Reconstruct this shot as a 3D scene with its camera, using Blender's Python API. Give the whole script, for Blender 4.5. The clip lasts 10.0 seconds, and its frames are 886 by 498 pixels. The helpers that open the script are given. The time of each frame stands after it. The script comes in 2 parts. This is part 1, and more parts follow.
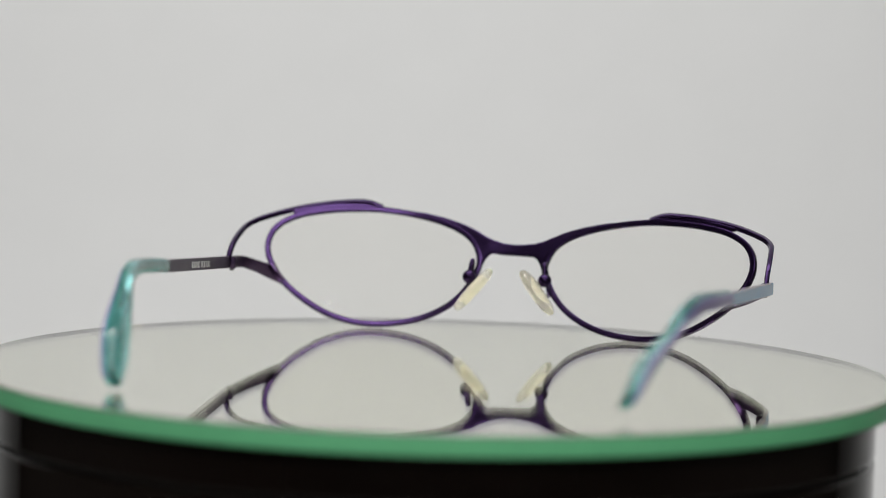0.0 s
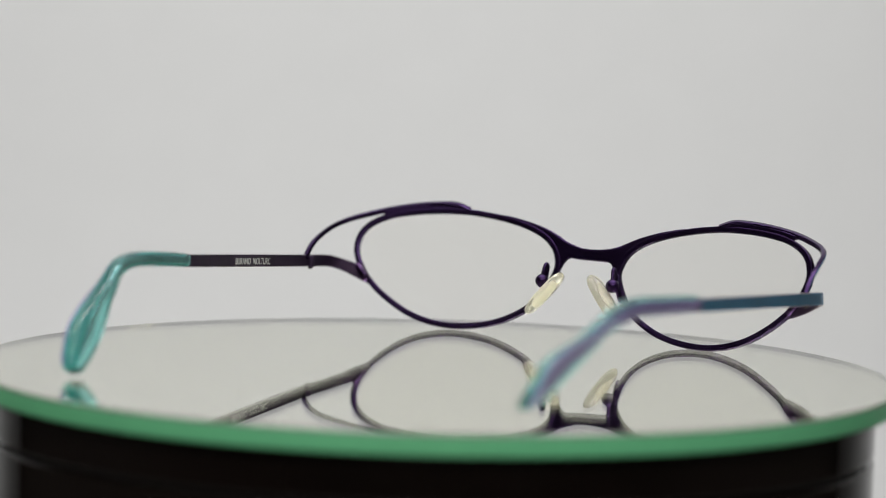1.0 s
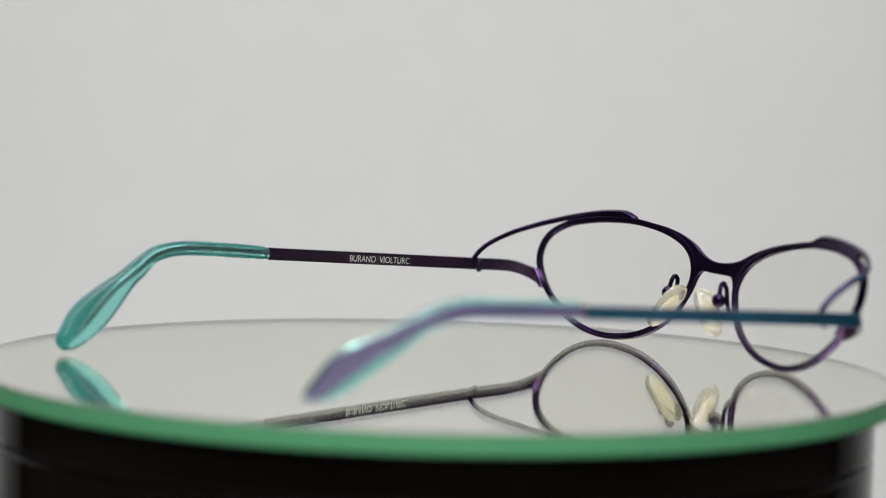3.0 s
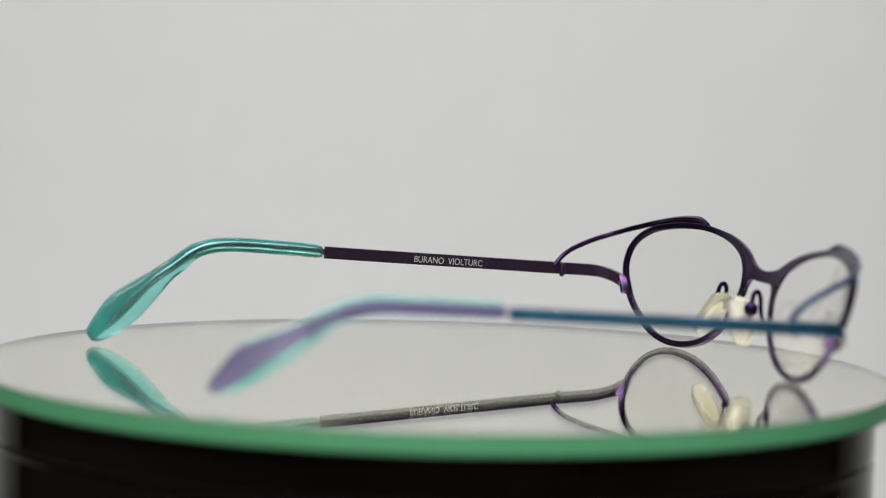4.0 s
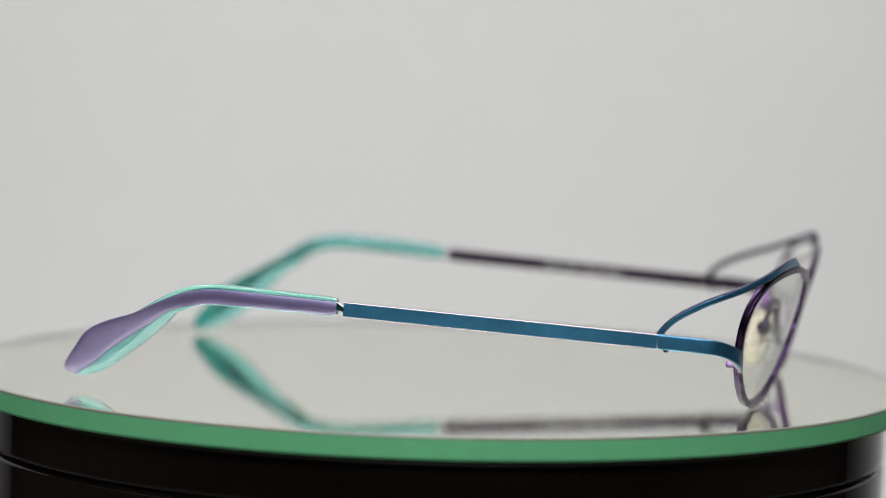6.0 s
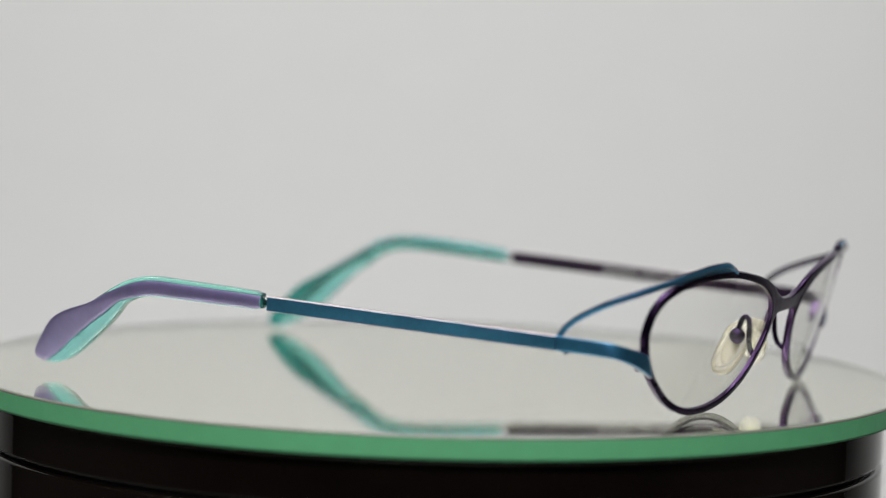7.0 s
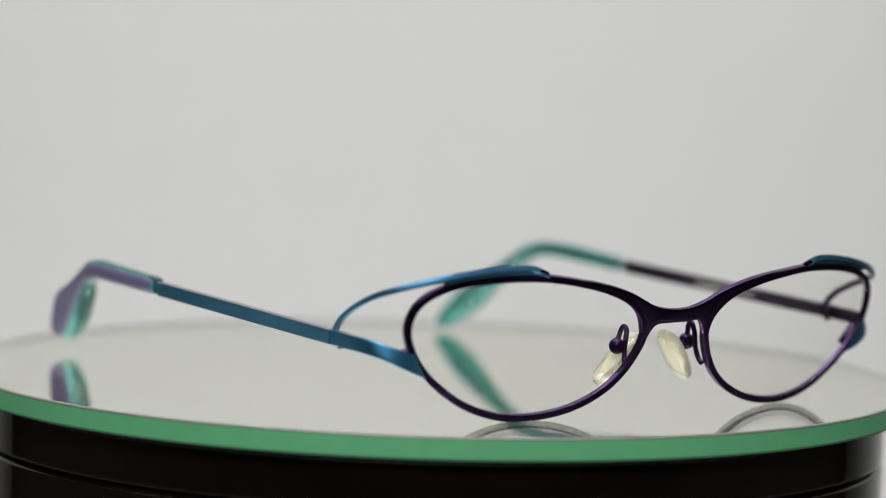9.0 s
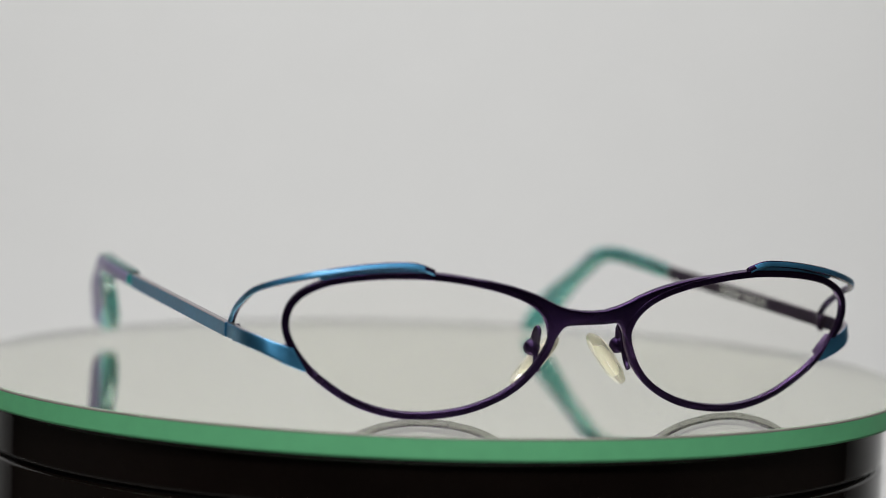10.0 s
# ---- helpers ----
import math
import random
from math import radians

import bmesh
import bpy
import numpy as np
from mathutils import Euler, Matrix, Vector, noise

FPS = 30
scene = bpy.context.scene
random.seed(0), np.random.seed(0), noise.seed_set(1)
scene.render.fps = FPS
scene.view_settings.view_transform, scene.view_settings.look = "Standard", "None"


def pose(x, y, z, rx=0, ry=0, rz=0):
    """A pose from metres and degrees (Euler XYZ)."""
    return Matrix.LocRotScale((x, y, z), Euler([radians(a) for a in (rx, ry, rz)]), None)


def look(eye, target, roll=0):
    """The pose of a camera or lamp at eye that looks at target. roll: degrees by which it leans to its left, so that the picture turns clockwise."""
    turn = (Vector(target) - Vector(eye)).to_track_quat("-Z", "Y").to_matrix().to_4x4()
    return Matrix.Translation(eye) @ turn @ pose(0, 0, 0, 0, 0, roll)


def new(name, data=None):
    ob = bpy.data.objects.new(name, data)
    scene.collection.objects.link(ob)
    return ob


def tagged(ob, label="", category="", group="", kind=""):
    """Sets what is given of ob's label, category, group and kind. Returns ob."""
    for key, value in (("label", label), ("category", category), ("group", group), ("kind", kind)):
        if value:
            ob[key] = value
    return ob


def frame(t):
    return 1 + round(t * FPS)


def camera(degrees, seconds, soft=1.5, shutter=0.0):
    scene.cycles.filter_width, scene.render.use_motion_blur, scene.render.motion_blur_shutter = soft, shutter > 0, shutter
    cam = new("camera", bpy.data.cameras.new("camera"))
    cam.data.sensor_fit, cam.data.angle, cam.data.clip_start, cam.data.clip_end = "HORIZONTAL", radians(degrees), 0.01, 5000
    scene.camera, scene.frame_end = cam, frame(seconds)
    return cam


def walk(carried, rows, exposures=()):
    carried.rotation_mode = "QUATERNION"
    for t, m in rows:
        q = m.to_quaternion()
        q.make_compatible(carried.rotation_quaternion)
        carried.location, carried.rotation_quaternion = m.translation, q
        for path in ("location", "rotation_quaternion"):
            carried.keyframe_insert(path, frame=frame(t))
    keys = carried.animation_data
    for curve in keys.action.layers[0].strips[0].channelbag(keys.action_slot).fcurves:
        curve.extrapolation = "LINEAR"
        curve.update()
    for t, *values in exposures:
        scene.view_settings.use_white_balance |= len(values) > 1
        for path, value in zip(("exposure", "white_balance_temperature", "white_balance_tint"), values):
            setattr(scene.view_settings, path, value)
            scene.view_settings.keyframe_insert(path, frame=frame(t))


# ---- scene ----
cam = camera(16.05, 10.0, soft=0.85)
EYE = Vector((0.0, -0.6787, 0.0833))
AHEAD = Vector((0.00179, 0.99646, -0.08406))


def stand(forward):
    """The camera's pose after sliding forward along its line of sight."""
    eye = EYE + AHEAD * forward
    return look(eye, eye + AHEAD, 1.75)


# the camera edges forward a centimetre as it refocuses
walk(cam, [(t, stand(forward)) for t, forward in ((0.0, 0.0), (2.0, -0.0012), (4.0, -0.0005), (4.1, 0.0086), (4.6, 0.0092), (4.7, 0.0132), (5.7, 0.0132), (6.8, 0.0112), (7.7, 0.0112), (8.5, 0.0117), (10.0, 0.0115))])
cam.data.dof.use_dof = True
# the lens refocuses from the far temple to the near one; the mark it focuses on is keyed in motions()
focus_point = new("focus_point")
cam.data.dof.focus_object = focus_point
cam.data.dof.aperture_fstop = 8.8

# ---- light ----
world = bpy.data.worlds.new("studio_dark")
scene.world = world
world.use_nodes = True
world.node_tree.nodes["Background"].inputs[0].default_value = (0.75, 0.87, 1.0, 1)
world.node_tree.nodes["Background"].inputs[1].default_value = 0.02
scene.view_settings.exposure = 0.0


def area(name, eye, target, power, sx, sy, shape="RECTANGLE", color=(0.985, 0.985, 0.982)):
    data = bpy.data.lights.new(name, "AREA")
    data.shape, data.size, data.size_y, data.energy, data.color = shape, sx, sy, power, color
    ob = new(name, data)
    ob.matrix_world = look(eye, target)
    return ob


area("top_softbox", (0.0, -0.25, 1.25), (0.0, 0.25, 0.0), 13.0, 1.1, 1.0)
# two unseen fill lights, added above and below to brighten the paper
area("backdrop_fill", (-0.25, 0.30, 1.35), (-0.25, 0.85, -0.05), 13.4, 2.1, 0.2)
area("backdrop_fill", (-0.12, 0.42, -0.60), (-0.12, 0.85, 0.1), 2.25, 1.2, 0.12)
for place in ((-0.22, -1.10, 0.60), (0.14, -1.12, 0.66), (-0.03, -1.18, 0.80)):
    area("round_lamp", place, (0.0, 0.0, 0.0), 1.7, 0.008, 0.008, "DISK")

# ---- materials ----


def nodes_of(name):
    mat = bpy.data.materials.new(name)
    mat.use_nodes = True
    return mat, mat.node_tree, mat.node_tree.nodes["Principled BSDF"]


def surface(name, color, rough=0.4, metal=0.0, vary=0.12, scale=900.0, bump=0.0, bump_scale=4000.0, rough_vary=0.08, **more):
    """A principled surface whose colour and gloss wander at two scales."""
    mat, tree, bsdf = nodes_of(name)
    geo = tree.nodes.new("ShaderNodeTexCoord")
    coarse = tree.nodes.new("ShaderNodeTexNoise")
    fine = tree.nodes.new("ShaderNodeTexNoise")
    coarse.inputs["Scale"].default_value, coarse.inputs["Detail"].default_value = scale * 0.12, 3
    fine.inputs["Scale"].default_value, fine.inputs["Detail"].default_value = scale, 5
    add = tree.nodes.new("ShaderNodeMath")
    add.operation = "ADD"
    ramp = tree.nodes.new("ShaderNodeMapRange")
    ramp.inputs["From Min"].default_value, ramp.inputs["From Max"].default_value = 0.6, 1.4
    ramp.inputs["To Min"].default_value, ramp.inputs["To Max"].default_value = 1 - vary, 1 + vary
    mix = tree.nodes.new("ShaderNodeVectorMath")
    mix.operation = "SCALE"
    mix.inputs[0].default_value = color
    rr = tree.nodes.new("ShaderNodeMapRange")
    rr.inputs["To Min"].default_value, rr.inputs["To Max"].default_value = max(rough - rough_vary, 0.0), rough + rough_vary
    link = tree.links.new
    for tex in (coarse, fine):
        link(geo.outputs["Object"], tex.inputs["Vector"])
    link(coarse.outputs[0], add.inputs[0])
    link(fine.outputs[0], add.inputs[1])
    link(add.outputs[0], ramp.inputs["Value"])
    link(ramp.outputs[0], mix.inputs["Scale"])
    link(mix.outputs[0], bsdf.inputs["Base Color"])
    link(coarse.outputs[0], rr.inputs["Value"])
    link(rr.outputs[0], bsdf.inputs["Roughness"])
    bsdf.inputs["Metallic"].default_value = metal
    if bump:
        grain = tree.nodes.new("ShaderNodeTexNoise")
        grain.inputs["Scale"].default_value = bump_scale
        b = tree.nodes.new("ShaderNodeBump")
        b.inputs["Strength"].default_value, b.inputs["Distance"].default_value = bump, 0.0001
        link(geo.outputs["Object"], grain.inputs["Vector"])
        link(grain.outputs[0], b.inputs["Height"])
        link(b.outputs[0], bsdf.inputs["Normal"])
    for key, value in more.items():
        bsdf.inputs[key.replace("_", " ")].default_value = value
    return mat


PURPLE = surface("purple_anodised_metal", (0.033, 0.0155, 0.060), 0.24, 0.9, bump=0.05)
SATIN = surface("satin_violet_metal_edge", (0.055, 0.029, 0.08), 0.25, 0.95, bump=0.05)
VIOLET = surface("polished_violet_metal", (0.15, 0.08, 0.21), 0.22, 1.0)
BLUE = surface("turquoise_blue_anodised_metal", (0.076, 0.315, 0.56), 0.44, 0.9, bump=0.05, Coat_Weight=0.9, Coat_Roughness=0.22)
DARK = surface("black_violet_metal", (0.035, 0.02, 0.045), 0.4, 0.8, bump=0.05)
STEEL = surface("polished_steel", (0.42, 0.41, 0.43), 0.2, 1.0)
TEAL = surface("clear_teal_acetate", (0.38, 0.86, 0.81), 0.03, 0.0, vary=0.04, rough_vary=0.02, Transmission_Weight=0.93, IOR=1.48)
LILAC = surface("pearly_lilac_acetate", (0.20, 0.166, 0.338), 0.42, 0.30, vary=0.12, scale=420, Coat_Weight=0.4, Coat_Roughness=0.12)
SILICONE = surface("cream_silicone", (0.98, 0.945, 0.83), 0.10, 0.0, vary=0.04, rough_vary=0.03, Transmission_Weight=0.80, IOR=1.42)
INSERT = surface("pale_pad_plate", (0.9, 0.86, 0.74), 0.3, 0.0, vary=0.08)
WHITE_INK = surface("white_ink", (0.46, 0.46, 0.46), 0.5)
LENS = surface("clear_demo_lens", (1.0, 0.997, 0.975), 0.0, 0.0, vary=0.0, rough_vary=0.0, Transmission_Weight=1.0, IOR=1.24)
GLASS = surface("clear_float_glass", (0.99, 1.0, 0.99), 0.0, 0.0, vary=0.0, rough_vary=0.0, Transmission_Weight=1.0, IOR=1.5)
SILVER = surface("mirror_silvering", (0.992, 0.995, 0.89), 0.008, 1.0, vary=0.01, rough_vary=0.01, scale=120)
GREEN_EDGE = surface("ground_green_glass_edge", (0.20, 0.70, 0.335), 0.42, 0.0, vary=0.06, scale=300, rough_vary=0.05)
ARRIS = surface("polished_glass_arris", (0.22, 0.215, 0.185), 0.3, 0.0, vary=0.1, scale=200)
TEAL_DEEP = surface("deep_teal_acetate", (0.04, 0.31, 0.295), 0.25, 0.0, vary=0.1)
CUT_EDGE = surface("bright_cut_metal_edge", (0.29, 0.265, 0.29), 0.32, 1.0, vary=0.1)
BLACK = surface("black_gloss_plastic", (0.009, 0.006, 0.005), 0.04, 0.0, vary=0.3, scale=60, rough_vary=0.02, bump=1.0, bump_scale=22.0, IOR=1.76)
RUBBER = surface("black_rubber", (0.012, 0.012, 0.012), 0.8, 0.0)
PAPER = surface("white_backdrop_paper", (0.80, 0.80, 0.79), 0.9, 0.0, vary=0.02, scale=40, rough_vary=0.03)
TABLE = surface("dark_table", (0.03, 0.027, 0.025), 0.5, 0.0, vary=0.25, scale=30)
WALL = surface("brown_room_wall", (0.10, 0.086, 0.076), 0.85, 0.0, vary=0.06, scale=8)
DUST = surface("pale_dust", (0.7, 0.7, 0.68), 0.9)
CEIL = surface("white_ceiling", (0.6, 0.6, 0.58), 0.9, 0.0, vary=0.03, scale=8)

# ---- mesh helpers (glasses are drawn in millimetres) ----
MM = 0.001


def mesh_of(bm, name, mats, smooth=True, crisp=50):
    bmesh.ops.recalc_face_normals(bm, faces=bm.faces)
    data = bpy.data.meshes.new(name)
    bm.to_mesh(data)
    bm.free()
    for m in mats:
        data.materials.append(m)
    if smooth:
        data.shade_smooth()
        data.set_sharp_from_angle(angle=radians(crisp))
    return data


def part(name, bm, mats, parent, label="", smooth=True, pick=None, crisp=50):
    mats = mats if isinstance(mats, (list, tuple)) else [mats]
    if pick:
        bmesh.ops.recalc_face_normals(bm, faces=bm.faces)
        for f in bm.faces:
            f.material_index = pick(f)
    ob = new(name, mesh_of(bm, name, mats, smooth, crisp))
    ob.parent = parent
    if label:
        tagged(ob, label=label)
    return ob


def spline(points, steps=6, closed=False):
    """Catmull-Rom through the points."""
    pts = [Vector(p) for p in points]
    count = len(pts)
    out = []
    for i in range(count if closed else count - 1):
        if closed:
            a, b, c, d = (pts[(i + k) % count] for k in (-1, 0, 1, 2))
        else:
            a, b, c, d = pts[max(i - 1, 0)], pts[i], pts[i + 1], pts[min(i + 2, count - 1)]
        for s in range(steps):
            u = s / steps
            out.append(0.5 * (2 * b + (c - a) * u + (2 * a - 5 * b + 4 * c - d) * u * u + (3 * b - a - 3 * c + d) * u ** 3))
    if not closed:
        out.append(pts[-1])
    return out


def ring_section(count, power):
    out = []
    for k in range(count):
        a = 2 * math.pi * (k + 0.5) / count
        c, s = math.cos(a), math.sin(a)
        out.append((math.copysign(abs(c) ** power, c), math.copysign(abs(s) ** power, s)))
    return out


def loft(rings, closed=False):
    """A skin over rings of equal length, capped at open ends; millimetres in, metres out."""
    bm = bmesh.new()
    rows = [[bm.verts.new(Vector(p) * MM) for p in ring] for ring in rings]
    for i in range(len(rows) if closed else len(rows) - 1):
        a, b = rows[i], rows[(i + 1) % len(rows)]
        for k in range(len(a)):
            m = (k + 1) % len(a)
            bm.faces.new((a[k], a[m], b[m], b[k]))
    if not closed:
        bm.faces.new(rows[0])
        bm.faces.new(rows[-1])
    return bm


def sweep(path, half_side, half_up, up, closed=False, count=12, power=0.45, section=None):
    """A bar of rounded-rectangle section along a path. up: the section's second axis (a vector, or a function of the point).
    half_side, half_up: numbers or functions of the run from 0 to 1."""
    section = section or ring_section(count, power)
    rings = []
    total = len(path)
    for i, p in enumerate(path):
        if closed:
            run = path[(i + 1) % total] - path[i - 1]
        else:
            run = path[min(i + 1, total - 1)] - path[max(i - 1, 0)]
        run.normalize()
        axis = Vector(up(p) if callable(up) else up)
        axis = (axis - run * axis.dot(run)).normalized()
        side = run.cross(axis)
        s = i / (total - 1)
        a = half_side(s) if callable(half_side) else half_side
        b = half_up(s) if callable(half_up) else half_up
        rings.append([p + side * (a * u) + axis * (b * v) for u, v in section])
    return loft(rings, closed)


def lathe(profile, segments=128):
    """A turned body from (radius, z) pairs in metres, closed on the axis where the radius is zero."""
    bm = bmesh.new()
    rows = []
    for r, z in profile:
        if r == 0:
            rows.append([bm.verts.new((0, 0, z))])
        else:
            rows.append([bm.verts.new((r * math.cos(2 * math.pi * k / segments), r * math.sin(2 * math.pi * k / segments), z)) for k in range(segments)])
    for a, b in zip(rows, rows[1:]):
        for k in range(segments):
            m = (k + 1) % segments
            quad = [a[k % len(a)], a[m % len(a)], b[m % len(b)], b[k % len(b)]]
            unique = []
            for v in quad:
                if v not in unique:
                    unique.append(v)
            if len(unique) > 2:
                bm.faces.new(unique)
    return bm


def slab(x0, x1, y0, y1, z0, z1, bevel=0.0):
    bm = bmesh.new()
    bmesh.ops.create_cube(bm, size=1.0)
    for v in bm.verts:
        v.co = ((x0 + x1) / 2 + v.co.x * (x1 - x0), (y0 + y1) / 2 + v.co.y * (y1 - y0), (z0 + z1) / 2 + v.co.z * (z1 - z0))
    if bevel:
        bmesh.ops.bevel(bm, geom=bm.edges[:], offset=bevel, segments=3, profile=0.5, affect="EDGES")
    return bm


def structure(name, bm, mat, label, category):
    ob = new(name, mesh_of(bm, name, [mat], False))
    return tagged(ob, label=label, category=category, kind="structure")


# ---- the room ----
FLOOR_Z, TABLE_Z = -0.87, -0.125
structure("floor", slab(-2.6, 2.6, -3.6, 2.0, FLOOR_Z - 0.1, FLOOR_Z), WALL, "plain dark brown studio floor", "floor")
structure("ceiling", slab(-2.6, 2.6, -3.6, 2.0, 1.75, 1.85), CEIL, "plain white studio ceiling", "ceiling")
structure("wall_north", slab(-2.6, 2.6, 2.0, 2.1, FLOOR_Z, 1.75), WALL, "plain dark brown studio wall", "wall")
structure("wall_south", slab(-2.6, 2.6, -3.7, -3.6, FLOOR_Z, 1.75), WALL, "plain dark brown studio wall", "wall")
structure("wall_east", slab(2.6, 2.7, -3.6, 2.0, FLOOR_Z, 1.75), WALL, "plain dark brown studio wall", "wall")
structure("wall_west", slab(-2.7, -2.6, -3.6, 2.0, FLOOR_Z, 1.75), WALL, "plain dark brown studio wall", "wall")


def backdrop():
    """A sheet of white paper that hangs behind the table, its foot curled onto the floor."""
    path = [(0.85, 1.5), (0.85, 0.6), (0.85, -0.2), (0.85, FLOOR_Z + 0.15)]
    for k in range(1, 9):
        a = math.pi / 2 * k / 8
        path.append((0.85 - 0.149 * (1 - math.cos(a)), FLOOR_Z + 0.15 - 0.149 * math.sin(a)))
    path.append((0.45, FLOOR_Z + 0.001))
    bm = bmesh.new()
    rows = [[bm.verts.new((x, y, z)) for x in (-1.2, 1.3)] for y, z in path]
    for a, b in zip(rows, rows[1:]):
        bm.faces.new((a[0], a[1], b[1], b[0]))
    ob = new("backdrop", mesh_of(bm, "backdrop", [PAPER], True))
    solid = ob.modifiers.new("thickness", "SOLIDIFY")
    solid.thickness, solid.offset = 0.0008, 0.0
    return tagged(ob, "white paper backdrop hanging behind the table", "backdrop", kind="structure")


backdrop()


def table():
    root = tagged(new("table"), "dark table under the glossy black turntable", "table")
    part("tabletop", slab(-0.45, 0.45, -0.3, 0.28, TABLE_Z - 0.03, TABLE_Z, 0.004), TABLE, root, smooth=False)
    for x in (-0.4, 0.4):
        for y in (-0.25, 0.23):
            part("leg", slab(x - 0.03, x + 0.03, y - 0.03, y + 0.03, FLOOR_Z, TABLE_Z - 0.03, 0.004), TABLE, root, smooth=False)


table()

# ---- turntable and mirror disc ----
DISC_R, DISC_T = 0.100, 0.0045


def turntable():
    root = tagged(new("turntable"), "glossy black plastic display turntable under a mirror disc", "turntable")
    top = -DISC_T - 0.0003
    part("platter", lathe([(0, top), (0.0946, top), (0.0954, top - 0.0003), (0.0958, top - 0.001), (0.0958, top - 0.0012), (0.0958, top - 0.0087), (0.0958, top - 0.0089), (0.0953, top - 0.0095), (0, top - 0.0095)]), BLACK, root)
    part("groove_ring", lathe([(0, top - 0.0095), (0.0942, top - 0.0095), (0.0942, top - 0.0104), (0, top - 0.0104)]), RUBBER, root)
    part("base_drum", lathe([(0, top - 0.0104), (0.0952, top - 0.0104), (0.0958, top - 0.0111), (0.0958, top - 0.0113), (0.0958, TABLE_Z + 0.009), (0.0958, TABLE_Z + 0.008), (0.094, TABLE_Z + 0.005), (0, TABLE_Z + 0.005)]), BLACK, root)
    for k in range(4):
        a = math.pi / 4 + k * math.pi / 2
        foot = lathe([(0, TABLE_Z + 0.005), (0.009, TABLE_Z + 0.005), (0.0085, TABLE_Z + 0.0014), (0, TABLE_Z + 0.0014)], 24)
        bmesh.ops.translate(foot, verts=foot.verts, vec=(0.075 * math.cos(a), 0.075 * math.sin(a), 0))
        part("rubber_foot", foot, RUBBER, root)


def mirror_disc():
    root = tagged(new("mirror_disc"), "round glass mirror plate with a ground green edge, turning", "mirror disc")
    r, t = DISC_R, DISC_T
    part("glass", lathe([(0, 0.0), (r - 0.0006, 0.0), (r - 0.0006, -t + 0.0001)], 256), GLASS, root, smooth=False).visible_shadow = False
    part("silvering", lathe([(0, -t + 0.0001), (r - 0.001, -t + 0.0001), (r - 0.001, -t), (0, -t)], 256), SILVER, root, smooth=False)
    part("ground_edge", lathe([(r - 0.0005, -0.0005), (r, -0.0005), (r, -0.0007), (r, -t + 0.0006), (r, -t + 0.0004), (r - 0.0003, -t), (r - 0.0005, -t), (r - 0.0005, -0.0005)], 256), GREEN_EDGE, root, "ground green glass edge")
    part("arris", lathe([(r - 0.0005, 0.0), (r - 0.0003, 0.0), (r, -0.0003), (r, -0.00049), (r - 0.0005, -0.00049), (r - 0.0005, 0.0)], 256), ARRIS, root, "polished grey glass arris")
    specks = bmesh.new()
    for k in range(18):
        a, d, size = random.uniform(0, 2 * math.pi), r * 0.97 * math.sqrt(random.random()), random.uniform(0.00004, 0.0001)
        place = Matrix.Translation((d * math.cos(a), d * math.sin(a), size * 0.35)) @ Matrix.Rotation(a * 3, 4, "Z") @ Matrix.Diagonal((size * random.uniform(1, 3), size, size * 0.5, 1))
        bmesh.ops.create_icosphere(specks, subdivisions=1, radius=1.0, matrix=place)
    tagged(part("dust", specks, DUST, root, "pale dust specks on the mirror"), kind="stuff")
    return root


turntable()
disc = mirror_disc()

# ---- eyeglasses: x to the wearer's sides, y to the front, z up, in millimetres ----


def swing(x):
    """The wearer's left half of the front is bent a little less far back."""
    return 1.2 * min(max((-x - 6.0) / 20.0, 0.0), 1.0)


def face_y(x, z):
    """The curved, slightly raked sheet in which the front lies."""
    return 76.5 - 0.0025 * x * x + 0.28 * (z - 15.0) + swing(x)


def on_face(x, z, dy=0.0):
    return Vector((x, face_y(x, z) + dy, z))


def face_normal(p):
    return Vector((0.005 * p.x, 1.0, -0.28)).normalized()


RIM = [(59.0, 18.4), (58.7, 21.8), (57.0, 24.3), (54.2, 26.0), (50.6, 27.15), (44.8, 27.95), (38.7, 28.2), (32.6, 28.0), (25.5, 27.0), (18.7, 25.4), (13.2, 23.2),
       (9.7, 20.4), (8.1, 17.0), (8.5, 13.8), (11.6, 8.6), (16.3, 4.7), (23, 1.95), (31, 0.85), (38, 1.4), (44.5, 3.5), (50.3, 7.0), (54.6, 10.7), (57.6, 14.8)]
WING = [(64.1, 52.8, 16.4), (64.1, 54.6, 18.8), (64.1, 57.2, 20.9), (63.9, 61.5, 23.2), (63.5, 65.0, 24.7), (62.2, 67.6, 25.7), (60.0, 69.7, 26.6), (55.8, 72.4, 27.8),
        (51, 74.2, 28.8), (45, 75.6, 29.6), (39.7, 76.6, 29.9), (36.3, 77.2, 29.7), (33.1, 77.5, 28.5)]
END_TOP = [(64.4, 53.1, 17.3), (64.4, 57, 17.05), (64.3, 61, 16.8), (63.7, 63.6, 16.5), (62.2, 65.6, 15.8), (60.2, 67.0, 15.0), (58.4, 67.9, 14.4), (57.4, 68.3, 14.2)]
END_LOW = [(64.4, 53.1, 14.4), (64.4, 57, 14.15), (64.3, 61, 13.9), (63.7, 64.2, 13.5), (61.6, 66.7, 12.4), (58.9, 68.0, 11.0), (56.0, 68.4, 9.8), (54.4, 68.3, 9.3)]
BAR_SECTION = [(1, -0.89), (1, 0), (1, 0.89), (0.7, 1), (-0.8, 1), (-1, 0.93), (-1, 0), (-1, -0.93), (-0.8, -1), (0.7, -1)]
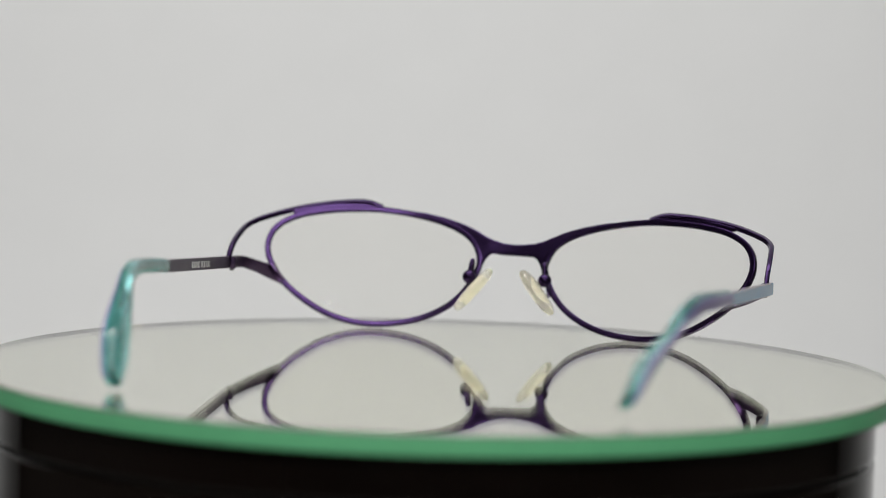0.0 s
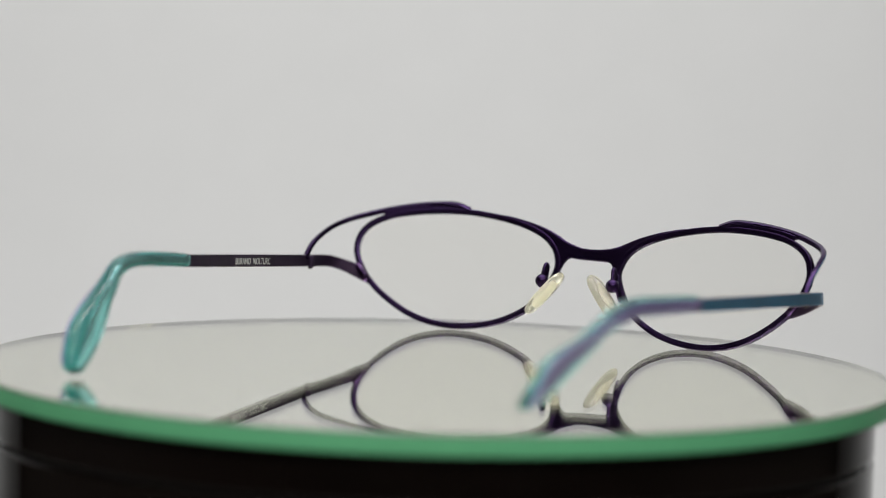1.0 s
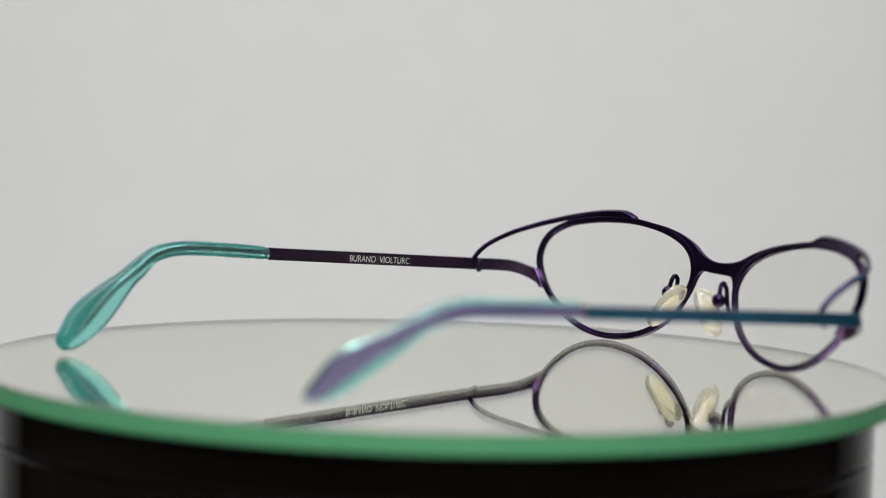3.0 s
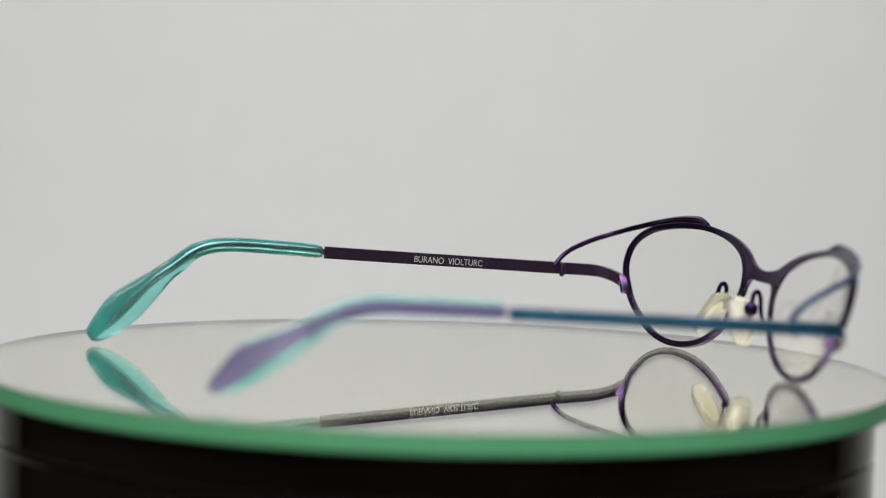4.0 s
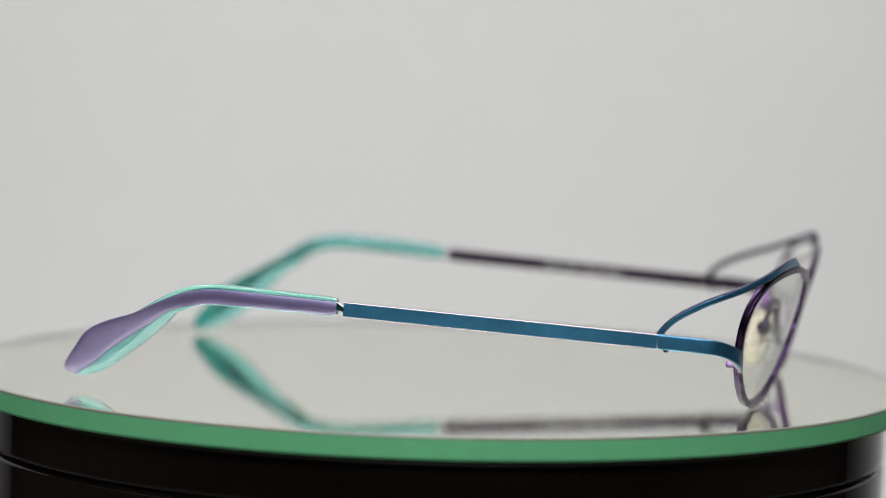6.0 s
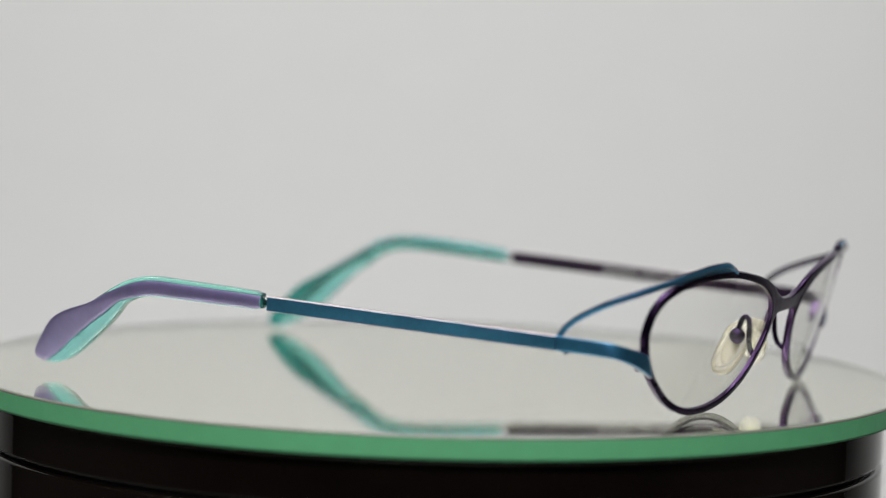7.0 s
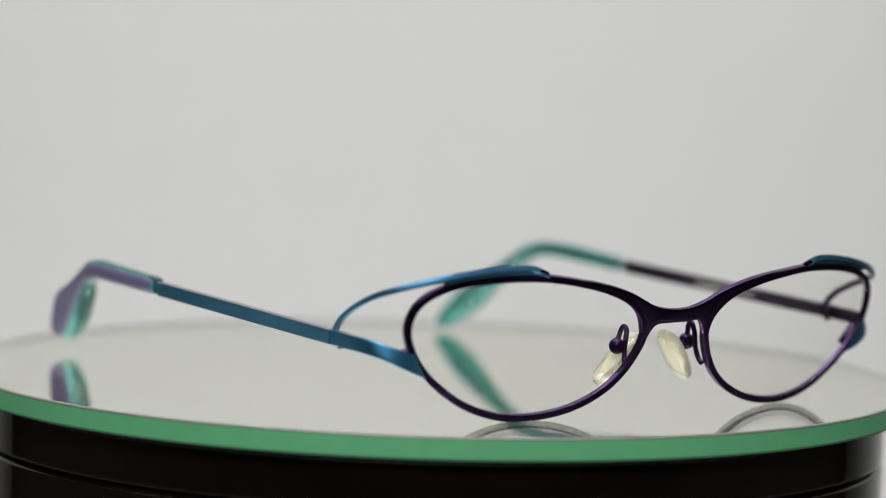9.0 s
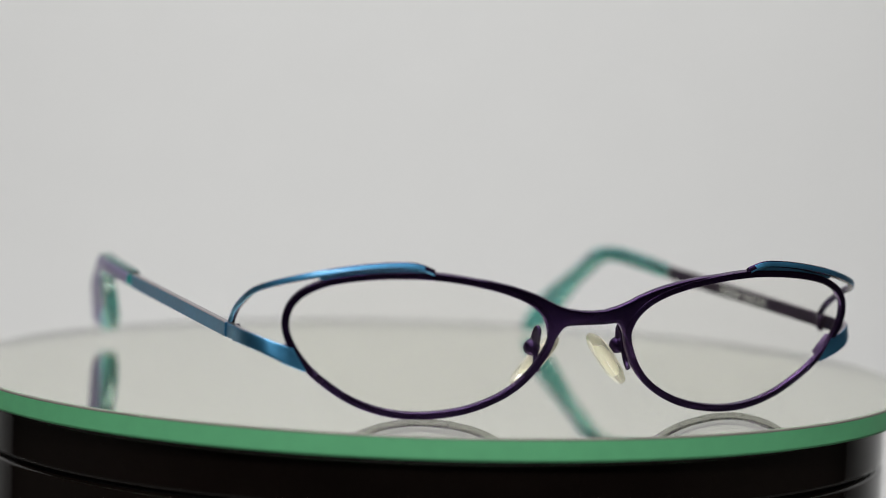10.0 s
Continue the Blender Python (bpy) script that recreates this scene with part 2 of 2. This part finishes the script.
TIP_R = ([(-9.1, 21.3), (-16.7, 21.8), (-27.7, 22.4), (-34.3, 22.6), (-38.8, 21.9), (-42.1, 20.8), (-46.6, 18.4), (-51.1, 15.8), (-56.8, 13.8), (-60.7, 11.6), (-63.4, 8.2), (-65.5, 5.0), (-65.9, 3.6)],
         [(-9.1, 17.7), (-16.7, 18.0), (-27.6, 18.4), (-33.8, 18.5), (-37.3, 18.1), (-40.1, 17.1), (-42.3, 16.0), (-45.1, 13.3), (-49.6, 9.5), (-54.0, 6.2), (-57.8, 3.7), (-61.6, 2.3), (-64.9, 2.3)])
TIP_L = ([(-7.5, 21.6), (-17.1, 22.6), (-28.4, 23.4), (-33.1, 23.3), (-36.6, 22.8), (-40.0, 21.6), (-45.8, 17.9), (-51.6, 14.5), (-57.4, 11.1), (-60.2, 8.7), (-62.4, 6.0), (-64.2, 3.6), (-64.9, 2.3)],
         [(-7.5, 18.5), (-17.0, 19.3), (-28.3, 20.1), (-33.1, 20.0), (-36.6, 19.3), (-39.0, 18.1), (-41.5, 16.0), (-44.5, 13.9), (-48.5, 9.7), (-52.5, 5.7), (-56.8, 2.7), (-60.8, 0.8), (-63.8, 0.4)])


def hung(x, z, side):
    """A point of the front's outline on one side: the wearer's left rim hangs two degrees at its outer end."""
    turn = 0.034 if side < 0 else 0.0
    return x + turn * (z - 14.5), z - turn * (x - 34.0)


def side_x(y, right):
    """How far the temple stands from the middle."""
    if right:
        return float(np.interp(y, [-67, -59, -49, -39, -27, -8, 55], [52.0, 54.4, 57.6, 60.6, 62.5, 63.6, 64.6]))
    return float(np.interp(y, [-66, -58, -48, -38, -27, -6, 55], [53.1, 55.2, 57.4, 59.1, 60.1, 61.1, 64.6]))


def column_plate(columns, depth, dy=0.0):
    """A plate in the front's sheet, from columns of (x, low z, high z)."""
    rings = []
    for x, low, high in columns:
        ring = []
        mid, half = (low + high) / 2, (high - low) / 2
        for u, v in ring_section(16, 0.3):
            z = mid + half * v
            ring.append(on_face(x, z, dy) + face_normal(Vector((x, 0, z))) * (depth / 2 * u))
        rings.append(ring)
    return loft(rings)


def strip(upper, lower, half_thick):
    """A flat strip of sheet metal between two edge lines, with rounded edges."""
    rings = []
    last = len(upper) - 1
    for i, (u3, l3) in enumerate(zip(upper, lower)):
        arm = (u3 - l3) / 2
        run = (upper[min(i + 1, last)] + lower[min(i + 1, last)] - upper[max(i - 1, 0)] - lower[max(i - 1, 0)]).normalized()
        out = run.cross(arm).normalized()
        rings.append([(u3 + l3) / 2 + out * (half_thick * u) + arm * v for u, v in ring_section(20, 0.3)])
    return loft(rings)


def flip(pts, side):
    return [Vector((side * p[0], p[1], p[2])) for p in pts]


def lens_mesh(side):
    edge = spline([(x, 0, z) for x, z in (hung(*p, side) for p in RIM)], 5, True)
    cx, cz = 34.5, 15.5
    rings = []
    for dy in (0.45, -0.5):
        rows = [[Vector((side * (cx + (p.x - cx) * s), 0, cz + (p.z - cz) * s)) for p in edge] for s in (0.985, 0.85, 0.68, 0.5, 0.32, 0.14)]
        for row in rows:
            for p in row:
                p.y = face_y(p.x, p.z) + dy + 0.35 - 0.0038 * (p.z - 15.5) ** 2 - 0.0013 * (abs(p.x) - 34.0) ** 2
        rings.append(rows)
    return loft(list(reversed(rings[0])) + rings[1])


def ball(center, radius, squash=(1, 1, 1), turn=None, u=16, v=12):
    bm = bmesh.new()
    bmesh.ops.create_uvsphere(bm, u_segments=u, v_segments=v, radius=1.0)
    m = Matrix.Translation(Vector(center) * MM) @ (turn or Matrix()) @ Matrix.Diagonal((*(radius * MM * s for s in squash), 1))
    bmesh.ops.transform(bm, matrix=m, verts=bm.verts)
    return bm


def cushion(center, size, turn):
    """A pad with blunt ends and a softly rounded rim."""
    bm = bmesh.new()
    bmesh.ops.create_uvsphere(bm, u_segments=28, v_segments=18, radius=1.0)
    for v in bm.verts:
        v.co = [math.copysign(abs(c) ** 0.72, c) for c in v.co]
        v.co.y *= 1.0 - 0.08 * v.co.x
    m = Matrix.Translation(Vector(center) * MM) @ turn @ Matrix.Diagonal((*(MM * s for s in size), 1))
    bmesh.ops.transform(bm, matrix=m, verts=bm.verts)
    return bm


def peg(center, axis, radius, length, count=18, lip=0.25):
    """A short round pin with rounded rims."""
    axis = Vector(axis).normalized()
    path = [Vector(center) + axis * (length * s) for s in (-0.5, -0.5 + lip / length, 0.5 - lip / length, 0.5)]
    sizes = (0.72, 1.0, 1.0, 0.72)
    other = Vector((0, 0, 1)) if abs(axis.z) < 0.9 else Vector((1, 0, 0))
    side = axis.cross(other).normalized()
    up = side.cross(axis)
    return loft([[p + (side * math.cos(2 * math.pi * k / count) + up * math.sin(2 * math.pi * k / count)) * radius * s for k in range(count)] for p, s in zip(path, sizes)])


def eyeglasses():
    root = tagged(new("eyeglasses"), "purple metal cat-eye eyeglasses with blue temples and teal acetate tips", "eyeglasses")

    def outward(f, side):
        return f.normal.x * side

    for side in (1, -1):
        right = side > 0
        rim_path = spline([on_face(side * x, z) for x, z in (hung(*p, side) for p in RIM)], 6, True)
        part("rim", sweep(rim_path, 0.72, 0.72, face_normal, True, 20, 0.30), [PURPLE, SATIN], root, pick=lambda f: 1 if abs(f.normal.dot(face_normal(f.calc_center_median() / MM))) < 0.5 else 0, crisp=40)
        lens = part("lens", lens_mesh(side), LENS, root, "clear demo lens")
        lens.visible_shadow = False
        # brow wire that leaves the temple joint and lands on top of the rim
        wing_path = spline([Vector((side * x, y + swing(side * x) * share, z + (hung(x, z, side)[1] - z) * share)) for (x, y, z), share in ((p, float(np.interp(p[1], [53, 66], [0, 1]))) for p in WING)], 6)

        def wing_up(p):
            return Vector((side * 0.4, -0.5, 1.0))
        wing = part("brow_wire", sweep(wing_path, lambda s: 0.52 + 0.16 * s, lambda s: 0.55 + 0.13 * s, wing_up, False, 16, 0.36), [PURPLE, BLUE], root, "brow wire, blue outside and violet inside",
                    pick=lambda f: 1 if f.normal.x * side * 0.8 + f.normal.y * 0.6 > 0.45 and f.normal.z < 0.5 else 0)
        columns = []
        for x, low, high in ((33.6, 28.0, 28.5), (35.5, 28.1, 29.3), (38.5, 28.2, 29.8), (42.5, 28.1, 29.75), (46.5, 27.8, 29.4), (50.5, 27.2, 28.9), (52.6, 27.1, 28.4), (54.0, 27.3, 28.1)):
            drop = hung(x, low, side)[1] - low
            columns.append((side * x, low + drop, high + drop))
        part("web", column_plate(columns, 1.0), [PURPLE, BLUE], wing, pick=lambda f: 1 if f.normal.y > 0.3 else 0)
        # end piece, from the temple joint round to the rim
        end = part("end_piece", strip(*(spline([Vector((side * x, y + swing(side * x) * float(np.interp(y, [60, 67], [0, 1])), z)) for x, y, z in line], 4) for line in (END_TOP, END_LOW)), 0.58), [DARK, BLUE, CUT_EDGE], root, "end piece, blue outside and violet inside",
                   pick=lambda f: 2 if abs(f.normal.z) > 0.85 else 1 if f.normal.x * side + f.normal.y * 0.6 > 0.1 else 0)
        part("hinge_barrel", peg((side * 63.5, 54.6, 15.6), (0, 0, 1), 0.8, 2.9), DARK, end)
        part("hinge_screw", peg((side * 63.7, 54.6, 14.0), (0, 0, 1), 0.55, 0.5, lip=0.12), STEEL, end)
        lock_path = [Vector((side * (54.9 + 3.1 * s), 66.5 + swing(side * 56) + 0.2 * s, 10.7 + 3.8 * s)) for s in (0, 0.06, 0.5, 0.94, 1)]
        part("rim_lock", sweep(lock_path, lambda s: 0.5 if s in (0, 1) else 0.7, lambda s: 0.75 if s in (0, 1) else 1.0, (0, 1, 0), False, 16, 0.3), VIOLET, end, "polished violet rim lock")
        # temple bar
        joint_y, joint_z = (-7.8, 19.1) if right else (-6.4, 19.85)
        bar_path = [Vector((side * side_x(y, right), y, joint_z + (15.85 - joint_z) * (y - joint_y) / (53.0 - joint_y))) for y in np.linspace(joint_y, 53.0, 12)]
        bar = part("temple", sweep(bar_path, 0.68, 1.45, (0, 0, 1), section=[(side * u, v) for u, v in BAR_SECTION]), [DARK, BLUE, CUT_EDGE], root, "flat metal temple, blue outside and black violet inside",
                   pick=lambda f: 2 if abs(f.normal.z) > 0.3 and abs(f.normal.y) < 0.5 else 1 if f.normal.x * side > 0.0 else 0, crisp=25)
        # acetate tip: clear teal body, lilac outer layer, metal core
        tops, lows = TIP_R if right else TIP_L
        top = spline([(0, y, z) for y, z in tops], 4)
        low = spline([(0, y, z) for y, z in lows], 4)
        count = len(top)
        teal_rings, lilac_rings, core = [], [], []
        for i in range(count):
            s = i / (count - 1)
            t3, b3 = top[i].copy(), low[i].copy()
            x = side_x((t3.y + b3.y) / 2, right)
            swell = float(np.interp(s, [0, 0.1, 0.45, 0.75, 0.93, 1.0], [1.25, 1.3, 1.4, 1.75 if right else 1.65, 1.45, 0.7]))
            if i in (0, count - 1):
                mid = (t3 + b3) / 2
                t3, b3 = mid + (t3 - mid) * 0.82, mid + (b3 - mid) * 0.82
            mid, arm = (t3 + b3) / 2, (t3 - b3) / 2
            # the blade leans: its lower edge stands nearer to the head than its upper one
            lean = float(np.interp(s, [0.4, 0.75, 1.0], [0.0, 1.0, 1.0])) * (1.6 if right else 0.6)
            teal_rings.append([Vector((side * (x - 0.35 + swell * u - lean * (1 - v) / 2), 0, 0)) + mid + arm * v for u, v in ring_section(24, 0.42)])
            share = float(np.interp(s, [0, 0.35, 0.55, 0.9, 1.0], [0.05, 0.06, 0.33, 0.33, 0.12]))
            inset = float(np.interp(s, [0, 0.4, 0.6, 1.0], [0.20, 0.20, -0.02, -0.02]))
            lt, lb = t3 + (b3 - t3) * inset, b3 + (t3 - b3) * share
            mid2, arm2 = (lt + lb) / 2, (lt - lb) / 2
            lilac_rings.append([Vector((side * (x - 0.35 + swell * 0.80 + 0.7 * u - lean * (inset + (1 - inset - share) * (1 - v) / 2)), 0, 0)) + mid2 + arm2 * v for u, v in ring_section(20, 1.0 if s < 0.35 else 0.6)])
            if s < 0.86:
                core.append(Vector((side * (x - 0.75 - lean * 0.48), 0, 0)) + mid + arm * 0.05)
        tip = part("acetate_tip", loft(teal_rings), TEAL, bar, "clear teal acetate tip")
        part("outer_layer", loft(lilac_rings), [LILAC, TEAL_DEEP], bar, "lilac acetate outer layer", pick=lambda f: 1 if f.normal.x * side < -0.3 or (f.normal.x * side < 0.3 and f.normal.z < 0) else 0)
        core.insert(0, bar_path[0].copy())
        part("core_wire", sweep(core, lambda s: 0.5, lambda s: 0.6 if s < 0.02 else 0.85 if s < 0.85 else 0.85 - 4.5 * (s - 0.85), (0, 0, 1), False, 14, 0.9), STEEL, bar, "steel core wire inside the tip")
        # nose pad, its box and its looped arm
        long_axis = Vector((side * 0.62, -0.20, -0.76)).normalized()
        thin = Vector((side * 0.75, -0.03, 0.6)).normalized()
        thin = (thin - long_axis * thin.dot(long_axis)).normalized()
        wide = long_axis.cross(thin)
        turn = Matrix((long_axis, wide, thin)).transposed().to_4x4()
        pad = part("nose_pad", cushion((side * 7.7, 68.9, 10.8), (6.5, 2.95, 1.35), turn), SILICONE, root, "cream silicone nose pad")
        part("pad_insert", ball((side * 7.9, 69.0, 10.9), 1.0, (4.0, 1.5, 0.5), turn, 20, 12), INSERT, pad, "pale plate inside the pad")
        part("pad_box", ball((side * 9.2, 70.5, 13.6), 1.65, (1.0, 0.95, 1.0)), PURPLE, pad)
        part("pad_screw", peg((side * 10.5, 70.6, 13.7), (1, 0, 0), 0.55, 0.6), PURPLE, pad)
        arm_path = spline(flip([(9.6, 74.7, 9.6), (9.7, 73.5, 10.6), (9.4, 72.9, 12.8), (9.1, 72.9, 15.4), (8.8, 72.7, 16.8), (8.8, 72.0, 17.5), (8.9, 71.3, 16.9), (9.1, 70.8, 15.3), (9.2, 70.5, 13.8)], side), 5)
        part("pad_arm", sweep(arm_path, 0.52, 0.52, (1, 0.1, 0), False, 10, 1.0), PURPLE, pad)
    # bridge plate
    half = [(27.0, 26.6, 27.9), (22.0, 25.6, 27.2), (17.5, 24.4, 26.2), (14.5, 23.2, 25.3), (12.2, 22.0, 24.5), (10.6, 20.5, 23.8), (9.5, 18.6, 23.3), (8.8, 16.6, 23.0), (8.0, 15.2, 22.6), (7.3, 15.4, 22.3), (6.6, 16.9, 22.05), (5.9, 17.9, 21.85), (5.0, 18.4, 21.6), (2.5, 18.5, 21.25)]
    lift = [(hung(x, a, -1)[1] - a) * float(np.interp(x, [2, 9], [0, 1])) for x, a, b in half]
    columns = [(-x, a + up, b + up) for (x, a, b), up in zip(half, lift)] + [(0, 18.55, 21.15)] + [(x, a, b) for x, a, b in reversed(half)]
    part("bridge", column_plate(columns, 1.28), [PURPLE, SATIN], root, pick=lambda f: 1 if abs(f.normal.dot(face_normal(f.calc_center_median() / MM))) < 0.5 else 0)
    return root


glasses = eyeglasses()


def lettering():
    """White lettering on the inner face of one temple."""
    words = bpy.data.curves.new("lettering", "FONT")
    words.body = "BURANO  VIOLTURC"
    words.size, words.align_x, words.align_y, words.extrude = 0.0021, "CENTER", "CENTER", 0.00003
    ob = new("lettering_outline", words)
    data = bpy.data.meshes.new_from_object(ob.evaluated_get(bpy.context.evaluated_depsgraph_get()))
    bpy.data.objects.remove(ob)
    width = max(v.co.x for v in data.vertices) - min(v.co.x for v in data.vertices)
    a, b = Vector((-62.2, 16.0, 18.15)) * MM, Vector((-63.3, 33.6, 16.95)) * MM
    run = (b - a).normalized()
    up = (Vector((0, 0, 1)) - run * run.z).normalized()
    out = run.cross(up)
    scale = (b - a).length / width
    m = Matrix((run * scale, up * scale * 1.15, out)).transposed().to_4x4()
    y = (a.y + b.y) / 2 / MM
    x = -side_x(y, False) + 0.71
    m.translation = Vector((x * MM, (a.y + b.y) / 2, (a.z + b.z) / 2))
    data.transform(m)
    data.materials.append(WHITE_INK)
    words_ob = new("lettering", data)
    words_ob.parent = [o for o in glasses.children if o.name.startswith("temple")][1]
    tagged(words_ob, label="white printed lettering")


lettering()


def motions():
    """The mirror disc turns slowly and carries the eyeglasses, while the lens refocuses."""
    turns = [(0, -0.02), (1, -14.46), (2, -28.84), (3, -43.17), (4, -57.48), (5, -71.78), (6, -86.09), (7, -100.42), (8, -114.79), (9, -129.23), (10, -143.74)]
    walk(disc, [(t, pose(0, 0, 0, 0, 0, a) @ pose(0, 0, 0, 0.017, -0.155, 0)) for t, a in turns])
    walk(glasses, [(t, pose(0, 0, 0, 0, 0, a) @ pose(0, 0, 0, 0, 0, -12.73) @ pose(0.00126, 0, 0)) for t, a in turns])
    walk(focus_point, [(t, pose(0, y, 0.015)) for t, y in ((0.0, 0.042), (1.0, 0.05), (2.0, 0.058), (4.0, 0.058), (4.1, -0.016), (4.6, -0.02), (4.7, -0.066), (5.7, -0.066), (6.8, -0.047), (7.6, -0.05), (8.4, -0.062), (10.0, -0.062))])


motions()
